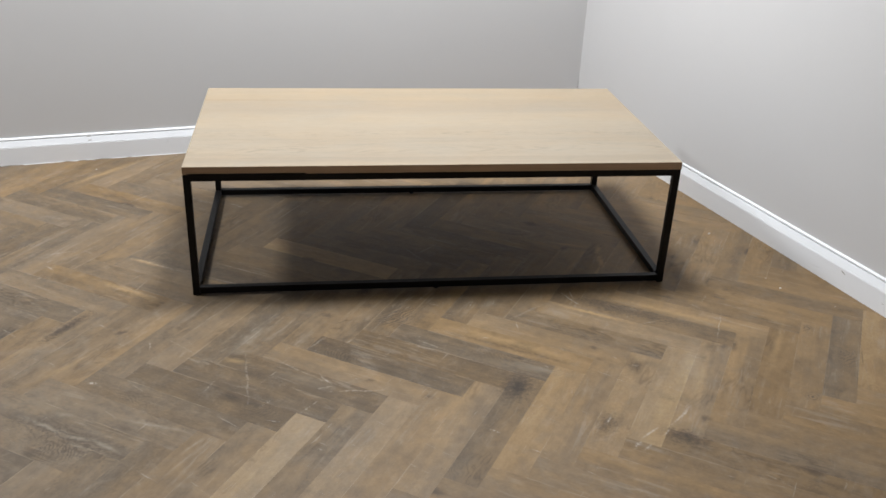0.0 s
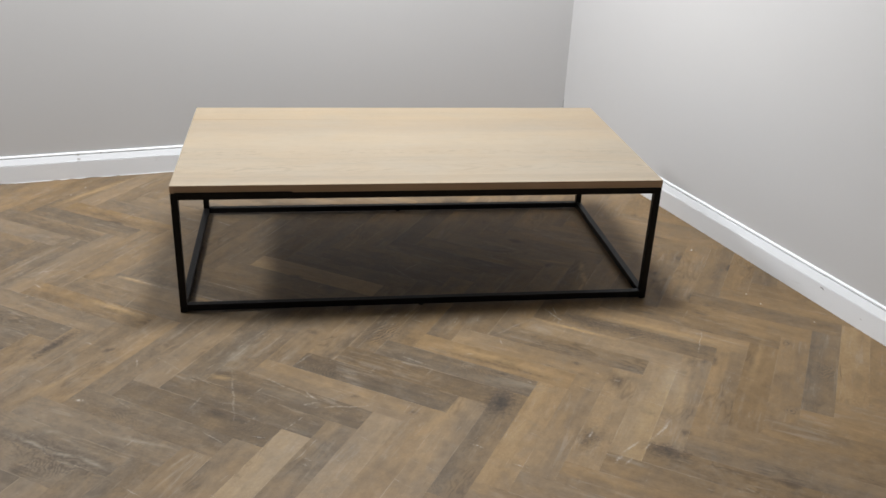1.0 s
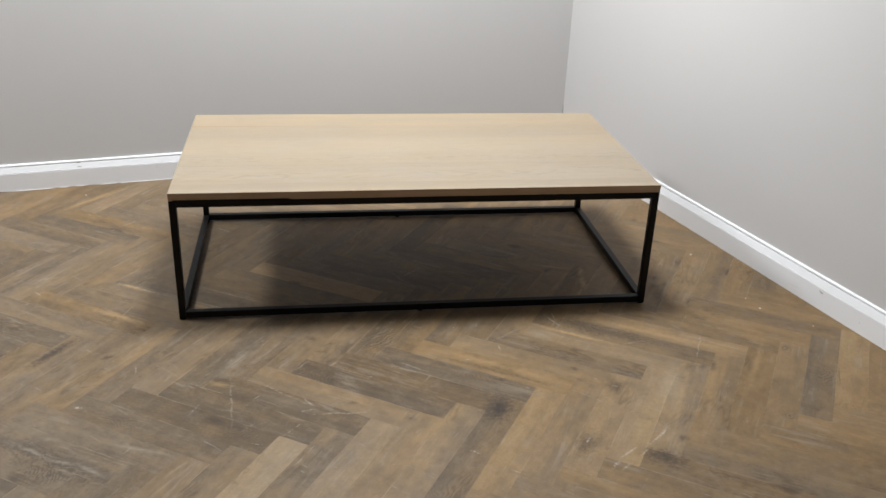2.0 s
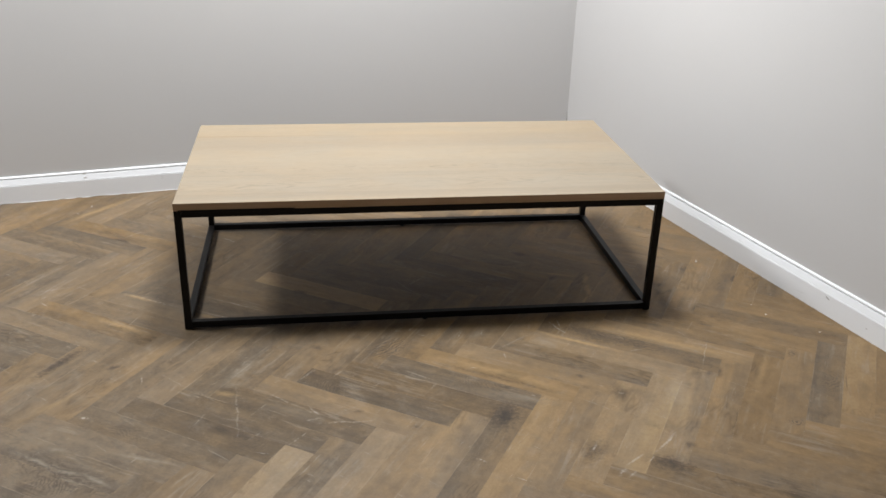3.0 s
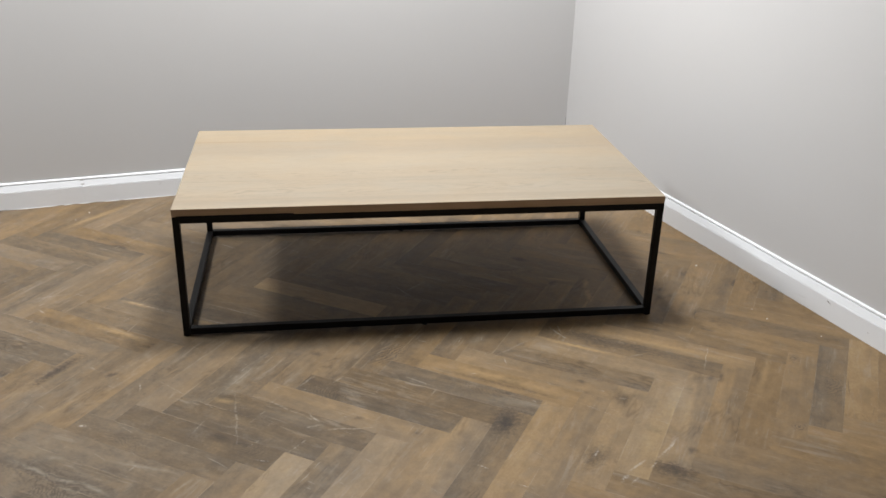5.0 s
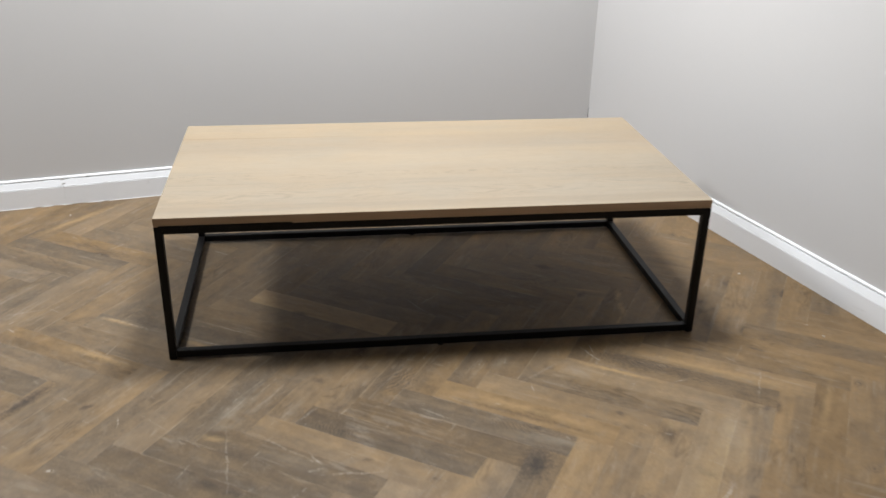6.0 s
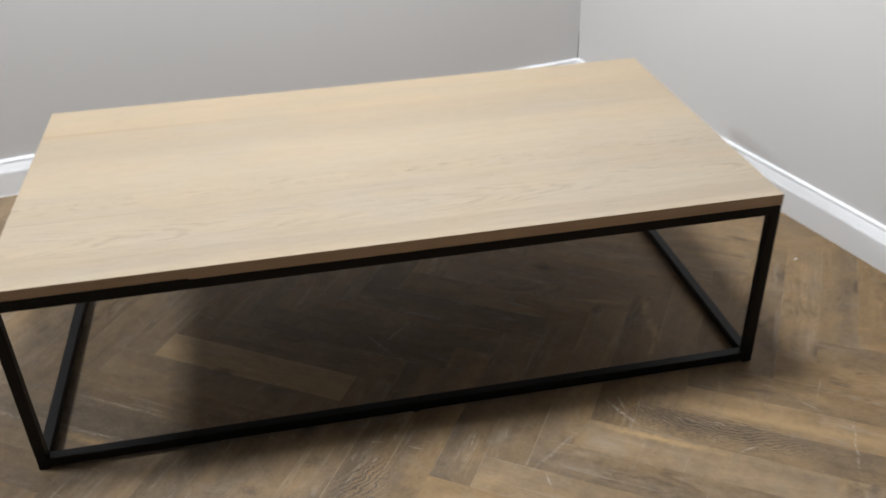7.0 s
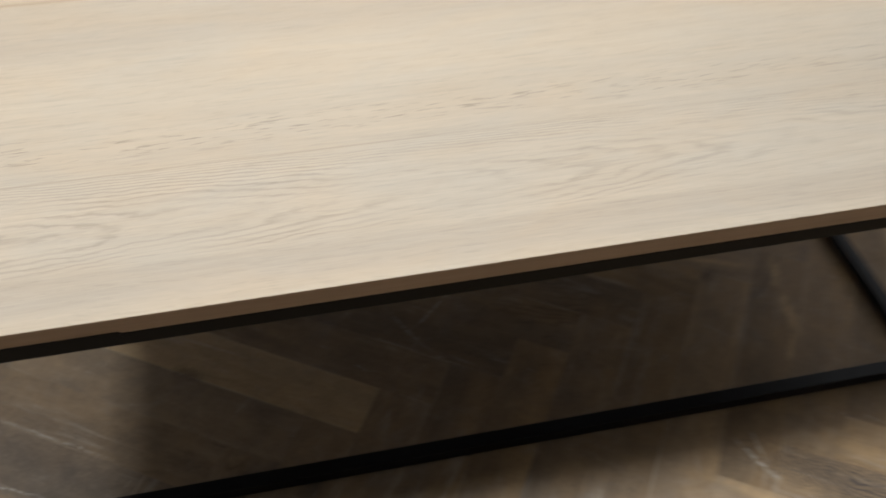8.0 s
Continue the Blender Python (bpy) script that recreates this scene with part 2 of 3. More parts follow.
    sapwood = marks([(1.127, -0.169, 0.140, 0.011, -32, 0.85), (0.081, 0.062, 0.080, 0.013, -30, 0.75), (1.395, -0.199, 0.222, 0.016, -31, 0.6),
                     (-0.178, 0.038, 0.126, 0.014, -33, 0.6), (-0.159, 0.214, 0.074, 0.010, -29, 0.75), (0.143, -0.346, 0.046, 0.014, -18, 0.45),
                     (0.863, -0.307, 0.220, 0.016, -32, 0.55), (1.60, -0.36, 0.150, 0.012, 57, 0.35), (0.675, -0.570, 0.090, 0.020, 50, 0.35), (-0.341, -0.210, 0.089, 0.012, 47, 0.30), (-0.278, -0.353, 0.086, 0.012, 47, 0.30), (-0.424, 0.965, 0.190, 0.020, 50, 0.6),
                     (1.262, 0.230, 0.036, 0.011, 70, 0.7), (1.247, 0.145, 0.056, 0.012, 78, 0.7), (1.218, 0.085, 0.046, 0.007, 60, 0.6), (1.168, 0.276, 0.070, 0.008, -20, 0.55)], -0.1)
    color = mt.mix(sapwood, color, (0.47, 0.315, 0.155))
    spots = marks([(1.082, -0.348, 0.015, 0.011, -23, 0.55), (1.438, -0.369, 0.018, 0.013, 18, 0.5), (0.375, -0.136, 0.020, 0.013, -29, 0.55),
                   (0.490, -0.088, 0.020, 0.015, 19, 0.5), (0.476, -0.457, 0.018, 0.011, -13, 0.5), (0.365, -0.279, 0.052, 0.014, -45, 0.42),
                   (0.138, 0.112, 0.120, 0.030, -31, 0.35), (1.539, -0.107, 0.024, 0.007, -30, 0.5), (1.199, -0.585, 0.028, 0.015, -41, 0.35)], -0.1)
    color = mt.mix(spots, color, (0.068, 0.053, 0.043))
    haze = marks([(0.176, -0.237, 0.090, 0.025, 56, 0.40), (1.030, -0.162, 0.045, 0.022, -40, 0.40), (1.319, -0.451, 0.149, 0.040, -115, 0.25),
                  (0.842, -0.096, 0.042, 0.020, 43, 0.35), (0.155, -0.304, 0.040, 0.020, -2, 0.30), (0.899, -0.435, 0.112, 0.020, -23, 0.30),
                  (0.220, -0.202, 0.056, 0.012, 60, 0.25), (-0.084, -0.103, 0.036, 0.010, 108, 0.25), (-0.019, -0.598, 0.100, 0.007, -21, 0.40),
                  (-0.259, -0.583, 0.055, 0.006, -38, 0.50), (-0.180, -0.631, 0.036, 0.006, -17, 0.50), (-0.108, -0.667, 0.052, 0.006, -38, 0.50),
                  (-0.175, -0.658, 0.027, 0.004, -28, 0.45), (0.074, -0.677, 0.044, 0.005, 51, 0.45), (0.038, -0.336, 0.029, 0.005, -32, 0.45), (-0.224, -0.542, 0.045, 0.010, -22, 0.35), (0.33, -0.45, 0.120, 0.030, -30, 0.15), (-0.30, -0.50, 0.160, 0.050, -20, 0.14)], -0.5)
    color = mt.mix(haze, color, (0.44, 0.39, 0.32))
    color = mt.mix(stains, color, (0.060, 0.047, 0.038))
    pale = marks([(1.207, -0.659, 0.056, 0.0036, 41, 0.8), (1.149, -0.716, 0.021, 0.003, 41, 0.7), (1.111, -0.714, 0.033, 0.004, 37, 0.8),
                  (1.066, -0.757, 0.022, 0.005, 43, 0.7), (1.086, -0.768, 0.019, 0.004, 37, 0.7), (0.832, -0.760, 0.019, 0.003, -31, 0.55),
                  (0.748, -0.679, 0.018, 0.003, -34, 0.6), (1.027, -0.662, 0.019, 0.003, 61, 0.7), (1.170, -0.441, 0.012, 0.003, -7, 0.6),
                  (1.228, -0.637, 0.029, 0.002, 39, 0.5), (1.471, -0.263, 0.095, 0.0022, -117, 0.5), (1.275, -0.231, 0.024, 0.0024, 16, 0.75),
                  (1.444, -0.148, 0.022, 0.0025, -58, 0.45), (1.095, -0.066, 0.032, 0.0024, -90, 0.6), (0.899, -0.224, 0.025, 0.0022, -93, 0.5)], -0.3)
    across_pale = marks([(-0.188, -0.42, 0.012, 0.006, -6, 0.85), (0.367, -0.479, 0.024, 0.004, 11, 0.45), (0.347, -0.275, 0.036, 0.004, 49, 0.35),
                         (0.647, -0.304, 0.055, 0.0032, -38, 0.4), (0.788, -0.101, 0.024, 0.0020, 62, 0.6), (0.854, -0.092, 0.014, 0.0020, 64, 0.6),
                         (0.608, -0.060, 0.020, 0.0022, -19, 0.6), (0.679, -0.092, 0.023, 0.0022, -28, 0.5), (0.440, -0.498, 0.080, 0.003, -2, 0.5), (0.367, -0.446, 0.039, 0.003, -60, 0.5), (0.621, -0.313, 0.060, 0.003, -26, 0.45),
                         (0.306, -0.403, 0.104, 0.0024, -42, 0.4), (0.176, -0.427, 0.113, 0.0035, -85, 0.35), (0.245, -0.603, 0.016, 0.0025, -18, 0.5), (0.088, -0.451, 0.029, 0.002, 62, 0.4),
                         (-0.156, 0.063, 0.046, 0.0022, 70, 0.4), (-0.082, -0.260, 0.022, 0.0024, -81, 0.6), (0.800, -0.279, 0.010, 0.003, -15, 0.6)], -0.3)
    under_pale = marks([(-0.428, 0.295, 0.055, 0.0035, 16, 0.35), (-0.122, 0.196, 0.121, 0.004, -31, 0.32), (0.136, 0.149, 0.122, 0.0022, -32, 0.55),
                        (0.097, 0.075, 0.072, 0.0022, -29, 0.55), (0.937, -0.153, 0.094, 0.004, 34, 0.25), (0.70, 0.262, 0.060, 0.003, 40, 0.4),
                        (0.655, 0.235, 0.070, 0.003, -60, 0.35), (1.085, -0.085, 0.045, 0.004, -65, 0.7)], -0.3)
    pale = mt.math("MAXIMUM", pale, mt.math("MAXIMUM", across_pale, under_pale))
    pale = mt.math("MULTIPLY", pale, mt.band(mt.noise(room, 130.0, 2.0, 0.5), 0.36, 0.52))
    color = mt.mix(mt.math("MULTIPLY", pale, 0.95, clamp=True), color, (0.60, 0.55, 0.48))
    color = mt.mix(1.0, color, (0.758, 0.756, 0.754), "MULTIPLY")
    rough = plus(plus(mt.math("MULTIPLY_ADD", scuff, 0.16, 0.38), grain, 0.20), mottle, 0.26)
    high = mt.math("MULTIPLY_ADD", pores, 0.45, grain)
    high = mt.math("MULTIPLY_ADD", cut, -1.2, mt.math("MULTIPLY_ADD", figure, -0.4, high))
    mt.bump(high, 0.35, 0.0009)
    return mt.done(color, rough, specular=0.17)


def tabletop_material():
    """Pale oak in lengthwise strips, with a cathedral figure in one of them."""
    mt = Mat("pale_oak_top")
    at = mt.node("ShaderNodeTexCoord").outputs["Object"]
    xyz = mt.node("ShaderNodeSeparateXYZ")
    mt.put(at, xyz.inputs[0])
    x, y = xyz.outputs[0], xyz.outputs[1]
    bend = mt.noise(mt.vec("MULTIPLY", at, (1.6, 2.0, 1.0)), 1.0, 2.0, 0.5)
    yb = mt.math("MULTIPLY_ADD", mt.math("SUBTRACT", bend, 0.5), 0.016, y)
    strips = mt.ramp(mt.math("DIVIDE", yb, 0.74), [
        (0.0, (0.427, 0.352, 0.265)), (0.018, (0.422, 0.348, 0.263)), (0.034, (0.384, 0.318, 0.244)), (0.086, (0.374, 0.310, 0.238)),
        (0.094, (0.412, 0.342, 0.261)), (0.28, (0.412, 0.342, 0.261)), (0.30, (0.398, 0.331, 0.253)), (0.36, (0.408, 0.337, 0.255)),
        (0.50, (0.423, 0.350, 0.264)), (0.60, (0.416, 0.342, 0.257)), (0.66, (0.386, 0.318, 0.242)), (0.71, (0.390, 0.319, 0.240)),
        (0.80, (0.400, 0.326, 0.242)), (0.825, (0.427, 0.340, 0.242)), (1.0, (0.436, 0.348, 0.248))])
    cloud = mt.noise(mt.vec("MULTIPLY", at, (2.2, 7.0, 1.0)), 1.0, 4.0, 0.6, 0.4)
    long = mt.noise(mt.vec("MULTIPLY", at, (1.3, 30.0, 1.0)), 1.0, 5.0, 0.6, 0.35)
    fine = mt.noise(mt.vec("MULTIPLY", at, (6.0, 210.0, 1.0)), 1.0, 5.0, 0.68, 0.4)
    pores = mt.noise(mt.vec("MULTIPLY", at, (34.0, 560.0, 1.0)), 1.0, 3.0, 0.6, 0.2)
    # nested arches of the figured strip
    wob = mt.noise(mt.vec("MULTIPLY", at, (6.0, 20.0, 1.0)), 1.0, 4.0, 0.62)
    off = mt.math("SUBTRACT", y, 0.128)
    arch = mt.math("MULTIPLY", mt.math("MULTIPLY", off, off), 9500.0)
    arch = mt.math("MULTIPLY_ADD", x, 62.0, arch)
    arch = mt.math("MULTIPLY_ADD", wob, 24.0, arch)
    rings = mt.math("POWER", mt.math("MULTIPLY_ADD", mt.math("SINE", arch), 0.5, 0.5), 3.0)
    inside = mt.math("MULTIPLY", mt.band(y, 0.066, 0.082), mt.band(y, 0.20, 0.232, 1.0, 0.0))
    patch = mt.band(mt.noise(mt.vec("MULTIPLY", at, (4.0, 16.0, 1.0)), 1.0, 3.0, 0.6), 0.36, 0.62, 0.15, 1.0)
    figure = mt.math("MULTIPLY", mt.math("MULTIPLY", rings, inside), patch)
    # short dark flecks, dense in one band
    fleck = mt.noise(mt.vec("MULTIPLY", at, (30.0, 260.0, 1.0)), 1.0, 2.0, 0.5, 0.6)
    dense = mt.math("MULTIPLY_ADD", mt.math("MULTIPLY", mt.band(y, 0.235, 0.26), mt.band(y, 0.275, 0.30, 1.0, 0.0)), 0.75, 0.25)
    flecks = mt.math("MULTIPLY", mt.band(fleck, 0.56, 0.67), dense)
    shade = mt.math("MULTIPLY_ADD", mt.math("SUBTRACT", long, 0.5), 0.12, 1.0)
    shade = mt.math("MULTIPLY_ADD", mt.math("SUBTRACT", cloud, 0.5), 0.14, shade)
    shade = mt.math("MULTIPLY_ADD", mt.math("SUBTRACT", fine, 0.5), 0.30, shade)
    shade = mt.math("MULTIPLY_ADD", mt.math("SUBTRACT", pores, 0.5), 0.19, shade)
    shade = mt.math("MULTIPLY_ADD", figure, -0.21, shade)
    shade = mt.math("MULTIPLY_ADD", flecks, -0.28, shade)
    streak = mt.band(mt.noise(mt.vec("MULTIPLY", at, (2.6, 120.0, 1.0)), 1.0, 3.0, 0.55, 0.6), 0.69, 0.76)
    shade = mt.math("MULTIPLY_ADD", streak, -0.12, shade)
    color = mt.mix(1.0, strips, shade, "MULTIPLY")
    hue = mt.noise(mt.vec("MULTIPLY", at, (4.0, 13.0, 1.0)), 1.0, 4.0, 0.65, 0.5)
    color = mt.mix(1.0, color, mt.ramp(hue, [(0.3, (0.965, 0.995, 1.03)), (0.7, (1.035, 1.0, 0.955))]), "MULTIPLY")
    # faint joint between strips, and the brown glue line towards the back, strongest at one end
    seam = mt.math("MULTIPLY", mt.band(mt.math("ABSOLUTE", mt.math("SUBTRACT", yb, 0.214)), 0.0006, 0.0026, 1.0, 0.0), mt.band(long, 0.42, 0.58, 0.1, 0.6))
    color = mt.mix(seam, color, (0.26, 0.205, 0.145))
    gap = mt.math("ABSOLUTE", mt.math("SUBTRACT", yb, 0.604))
    glue = mt.math("MULTIPLY", mt.band(gap, 0.001, 0.006, 1.0, 0.0), mt.band(x, 0.05, 0.75, 0.5, 0.0))
    color = mt.mix(glue, color, (0.29, 0.19, 0.11))
    color = mt.mix(1.0, color, (0.730, 0.721, 0.701), "MULTIPLY")
    mt.bump(mt.math("MULTIPLY_ADD", pores, 0.5, mt.math("MULTIPLY_ADD", figure, -0.5, fine)), 0.3, 0.0005)
    return mt.done(color, mt.math("MULTIPLY_ADD", fine, 0.14, 0.48), specular=0.22)


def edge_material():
    """Oak of the slab's side faces, their shaded brown put into the colour."""
    mt = Mat("shaded_oak_side")
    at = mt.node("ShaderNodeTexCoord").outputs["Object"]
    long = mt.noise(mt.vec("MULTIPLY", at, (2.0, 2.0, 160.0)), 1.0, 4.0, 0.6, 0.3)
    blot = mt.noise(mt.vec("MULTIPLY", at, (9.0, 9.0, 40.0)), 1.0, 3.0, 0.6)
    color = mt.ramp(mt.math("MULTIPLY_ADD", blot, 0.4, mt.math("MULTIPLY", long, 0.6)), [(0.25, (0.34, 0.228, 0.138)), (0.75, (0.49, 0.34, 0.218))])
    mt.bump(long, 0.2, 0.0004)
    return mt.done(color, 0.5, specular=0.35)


def paint_material(name, color, grain=0.04, rough=0.6, dirt=0.0):
    mt = Mat(name)
    room = mt.node("ShaderNodeNewGeometry").outputs["Position"]
    slow = mt.noise(room, 1.4, 4.0, 0.6)
    fast = mt.noise(room, 160.0, 3.0, 0.6)
    level = mt.math("MULTIPLY_ADD", mt.math("SUBTRACT", slow, 0.5), grain, 1.0)
    level = mt.math("MULTIPLY_ADD", mt.math("SUBTRACT", fast, 0.5), grain * 0.5, level)
    out = mt.mix(1.0, color, level, "MULTIPLY")
    if dirt:
        smear = mt.noise(mt.vec("MULTIPLY", room, (7.0, 7.0, 22.0)), 1.0, 5.0, 0.7, 0.6)
        out = mt.mix(mt.math("MULTIPLY", mt.band(smear, 0.6, 0.76), dirt), out, (0.42, 0.40, 0.38))
    mt.bump(fast, 0.10, 0.0008)
    return mt.done(out, mt.math("MULTIPLY_ADD", slow, 0.12, rough - 0.06), specular=0.35)


def metal_material():
    mt = Mat("black_powder_coat")
    at = mt.node("ShaderNodeTexCoord").outputs["Object"]
    fine = mt.noise(at, 900.0, 2.0, 0.5)
    slow = mt.noise(at, 14.0, 4.0, 0.6)
    color = mt.ramp(slow, [(0.3, (0.003, 0.0029, 0.0031)), (0.8, (0.007, 0.0067, 0.0071))])
    mt.bump(fine, 0.25, 0.0004)
    return mt.done(color, mt.math("MULTIPLY_ADD", slow, 0.2, 0.30), specular=0.17)


PLANK = plank_material()
JOINED = plank_material(True)
TOP = tabletop_material()
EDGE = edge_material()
# unseen slab underside, dark brown to cut bounce light under the table
UNDERSIDE = paint_material("dark_underside", (0.11, 0.068, 0.038), 0.3, 0.8)
WALL = paint_material("grey_wall_paint", (0.562, 0.551, 0.549), 0.05, 0.7)
# unseen south and west walls; this grey sets how much light they bounce
SHADE = paint_material("mid_grey_unseen_wall", (0.42, 0.410, 0.402), 0.05, 0.7)
# ceiling out of view, dark grey to hold down the bounce
CEIL = paint_material("grey_unseen_ceiling", (0.36, 0.36, 0.36), 0.03, 0.8)
TRIM = paint_material("white_gloss_paint", (0.825, 0.836, 0.862), 0.05, 0.36, 0.25)
BLACK = metal_material()
SOIL = paint_material("dark_joint", (0.035, 0.028, 0.022), 0.3, 0.9)
RUBBER = paint_material("black_rubber", (0.02, 0.02, 0.02), 0.2, 0.7)
CHIP = paint_material("white_plaster_crumb", (0.62, 0.59, 0.54), 0.15, 0.8)

# ---- mesh helpers ----


def mesh_of(name, bm, material):
    bm.normal_update()
    me = bpy.data.meshes.new(name)
    bm.to_mesh(me)
    bm.free()
    if material:
        me.materials.append(material)
    return me


def part(name, bm, material, parent, label=""):
    ob = new(name, mesh_of(name, bm, material))
    ob.parent = parent
    return tagged(ob, label)


def box(x0, x1, y0, y1, z0, z1, bevel=0.0, segments=2):
    bm = bmesh.new()
    bmesh.ops.create_cube(bm, size=1.0)
    for v in bm.verts:
        v.co = ((x0 + x1) / 2 + v.co.x * (x1 - x0), (y0 + y1) / 2 + v.co.y * (y1 - y0), (z0 + z1) / 2 + v.co.z * (z1 - z0))
    if bevel:
        bmesh.ops.bevel(bm, geom=bm.edges[:], offset=bevel, segments=segments, profile=0.6, affect="EDGES")
    return bm


def prism(outline, z0, z1):
    """A solid over a flat outline, given counterclockwise."""
    bm = bmesh.new()
    low = [bm.verts.new((x, y, z0)) for x, y in outline]
    top = [bm.verts.new((x, y, z1)) for x, y in outline]
    bm.faces.new(low[::-1])
    bm.faces.new(top)
    for i in range(len(outline)):
        j = (i + 1) % len(outline)
        bm.faces.new((low[i], low[j], top[j], top[i]))
    return bm


# ---- the room ----
# The two visible walls meet in an inner corner behind the table; A runs behind it, B beside it.
CORNER = Vector((1.531, 1.522))
ALONG_A = Vector((-math.cos(radians(11.2)), -math.sin(radians(11.2))))
ALONG_B = Vector((math.sin(radians(14.9)), -math.cos(radians(14.9))))
REACH_A, REACH_B, THICK = 4.6, 5.6, 0.12
END_A, END_B = CORNER + ALONG_A * REACH_A, CORNER + ALONG_B * REACH_B
FAR = END_A + ALONG_B * REACH_B
CORNERS = [CORNER, END_A, FAR, END_B]


def turned_in(along):
    """The normal of a wall that runs along, towards the room's middle."""
    n = Vector((-along.y, along.x))
    return n if n.dot((FAR - CORNER)) > 0 else -n


IN_A, IN_B = turned_in(ALONG_A), turned_in(ALONG_B)


def wall(name, start, end, label, paint):
    along = (end - start).normalized()
    out = -turned_in(along) if (FAR + CORNER - start - end).dot(turned_in(along)) > 0 else turned_in(along)
    a, b = start, end + along * THICK
    quad = [a, b, b + out * THICK, a + out * THICK]
    if (quad[1] - quad[0]).cross(quad[2] - quad[1]) < 0:
        quad.reverse()
    ob = new(name, mesh_of(name, prism([(p.x, p.y) for p in quad], -0.06, CEILING), paint))
    return tagged(ob, label, "wall", kind="structure")


wall_north = wall("wall_north", END_A, CORNER, "plain light grey painted wall behind the table", WALL)
wall_east = wall("wall_east", CORNER, END_B, "plain light grey painted wall beside the table", WALL)
wall("wall_south", END_B, FAR, "unseen plain mid-grey wall closing the room", SHADE)
wall("wall_west", FAR, END_A, "unseen plain mid-grey wall closing the room", SHADE)
middle = sum(CORNERS, Vector((0, 0))) / 4
wide = [middle + (c - middle) * 1.06 for c in CORNERS]
ceiling = new("ceiling", mesh_of("ceiling", prism([(p.x, p.y) for p in wide], CEILING, CEILING + 0.1), CEIL))
tagged(ceiling, "unseen plain grey ceiling", "ceiling", kind="structure")

# skirting board: section as depth from the wall and height
SECTION = [(0.0, 0.0), (0.0165, 0.0), (0.0165, 0.0676), (0.0150, 0.0682), (0.0150, 0.0692), (0.0160, 0.0697), (0.0160, 0.0714), (0.0142, 0.0719), (0.0142, 0.0729),
           (0.0141, 0.0736), (0.0084, 0.0922), (0.0078, 0.0927), (0.0022, 0.0927), (0.0022, 0.0956), (0.0073, 0.0956), (0.0076, 0.0963), (0.0074, 0.0998),
           (0.0048, 0.1022), (0.0, 0.1030)]

# the same with a bead of painted filler along the floor
BEADED = [(0.0, 0.0), (0.0176, 0.0), (0.0173, 0.0009), (0.0165, 0.0015)] + SECTION[2:]


def skirting(name, start, end, inward, mitre_start, mitre_end, label, section):
    """A length of skirting; mitre: how much the front is drawn back per metre of depth at that end."""
    along = (end - start).normalized()
    bm = bmesh.new()
    steps = 24
    length = (end - start).length
    rows = []
    for i in range(steps + 1):
        f = i / steps
        row = []
        for d, z in section:
            s = mitre_start * d + f * (length - (mitre_start + mitre_end) * d)
            p = start + along * s + inward * (d + 0.0006 * math.sin(9.1 * f * length + 2 * along.x) * (d > 0))
            row.append(bm.verts.new((p.x, p.y, z)))
        rows.append(row)
    n = len(section)
    for r, q in zip(rows, rows[1:]):
        for j in range(n):
            k = (j + 1) % n
            bm.faces.new((r[j], r[k], q[k], q[j]))
    bm.faces.new(rows[0][::-1])
    bm.faces.new(rows[-1])
    bmesh.ops.recalc_face_normals(bm, faces=bm.faces[:])
    ob = new(name, mesh_of(name, bm, TRIM))
    return tagged(ob, label, "skirting board", kind="structure")


JOINT_A = 2.075
MITRE = 1.0 / math.tan(math.acos(max(-1.0, min(1.0, ALONG_A.dot(ALONG_B)))) / 2)
boards = []
boards.append(skirting("baseboard", CORNER, CORNER + ALONG_A * (JOINT_A - 0.0003), IN_A, MITRE, 0.0, "white painted moulded skirting board along the back wall", BEADED))
boards.append(skirting("baseboard", CORNER + ALONG_A * JOINT_A, END_A, IN_A, 0.0, 0.0, "white painted moulded skirting board beyond a butt joint", BEADED))
boards.append(skirting("baseboard", CORNER, END_B, IN_B, MITRE, 0.0, "white painted moulded skirting board with a dark scuff", SECTION))

# open crack in the paint where the walls meet, above the skirting
lean = (IN_A + IN_B).normalized()
bm = bmesh.new()
rng = random.Random(5)
last = None
for i in range(15):
    z = 0.1035 + 0.0068 * i
    half = 0.0011 * (1.0 - i / 14.5) * rng.uniform(0.5, 1.3) + 0.0002
    side = Vector((-lean.y, lean.x)) * half
    base = CORNER + lean * (0.0016 + 0.0004 * math.sin(i))
    pair = [bm.verts.new((base.x - side.x, base.y - side.y, z)), bm.verts.new((base.x + side.x, base.y + side.y, z))]
    back = [bm.verts.new((base.x - side.x - lean.x * 0.004, base.y - side.y - lean.y * 0.004, z)), bm.verts.new((base.x + side.x - lean.x * 0.004, base.y + side.y - lean.y * 0.004, z))]
    ring = [pair[0], pair[1], back[1], back[0]]
    if last:
        for j in range(4):
            k = (j + 1) % 4
            bm.faces.new((last[j], last[k], ring[k], ring[j]))
    last = ring
bmesh.ops.recalc_face_normals(bm, faces=bm.faces[:])
part("crack", bm, SOIL, wall_north, "dark open crack in the corner paint")

# ---- the coffee table ----
LONG, DEEP, HIGH = 1.4, 0.74, 0.392
SLAB, TUBE, INSET, LIFT, RAISE = 0.0225, 0.0196, 0.0004, 0.0015, 0.0058


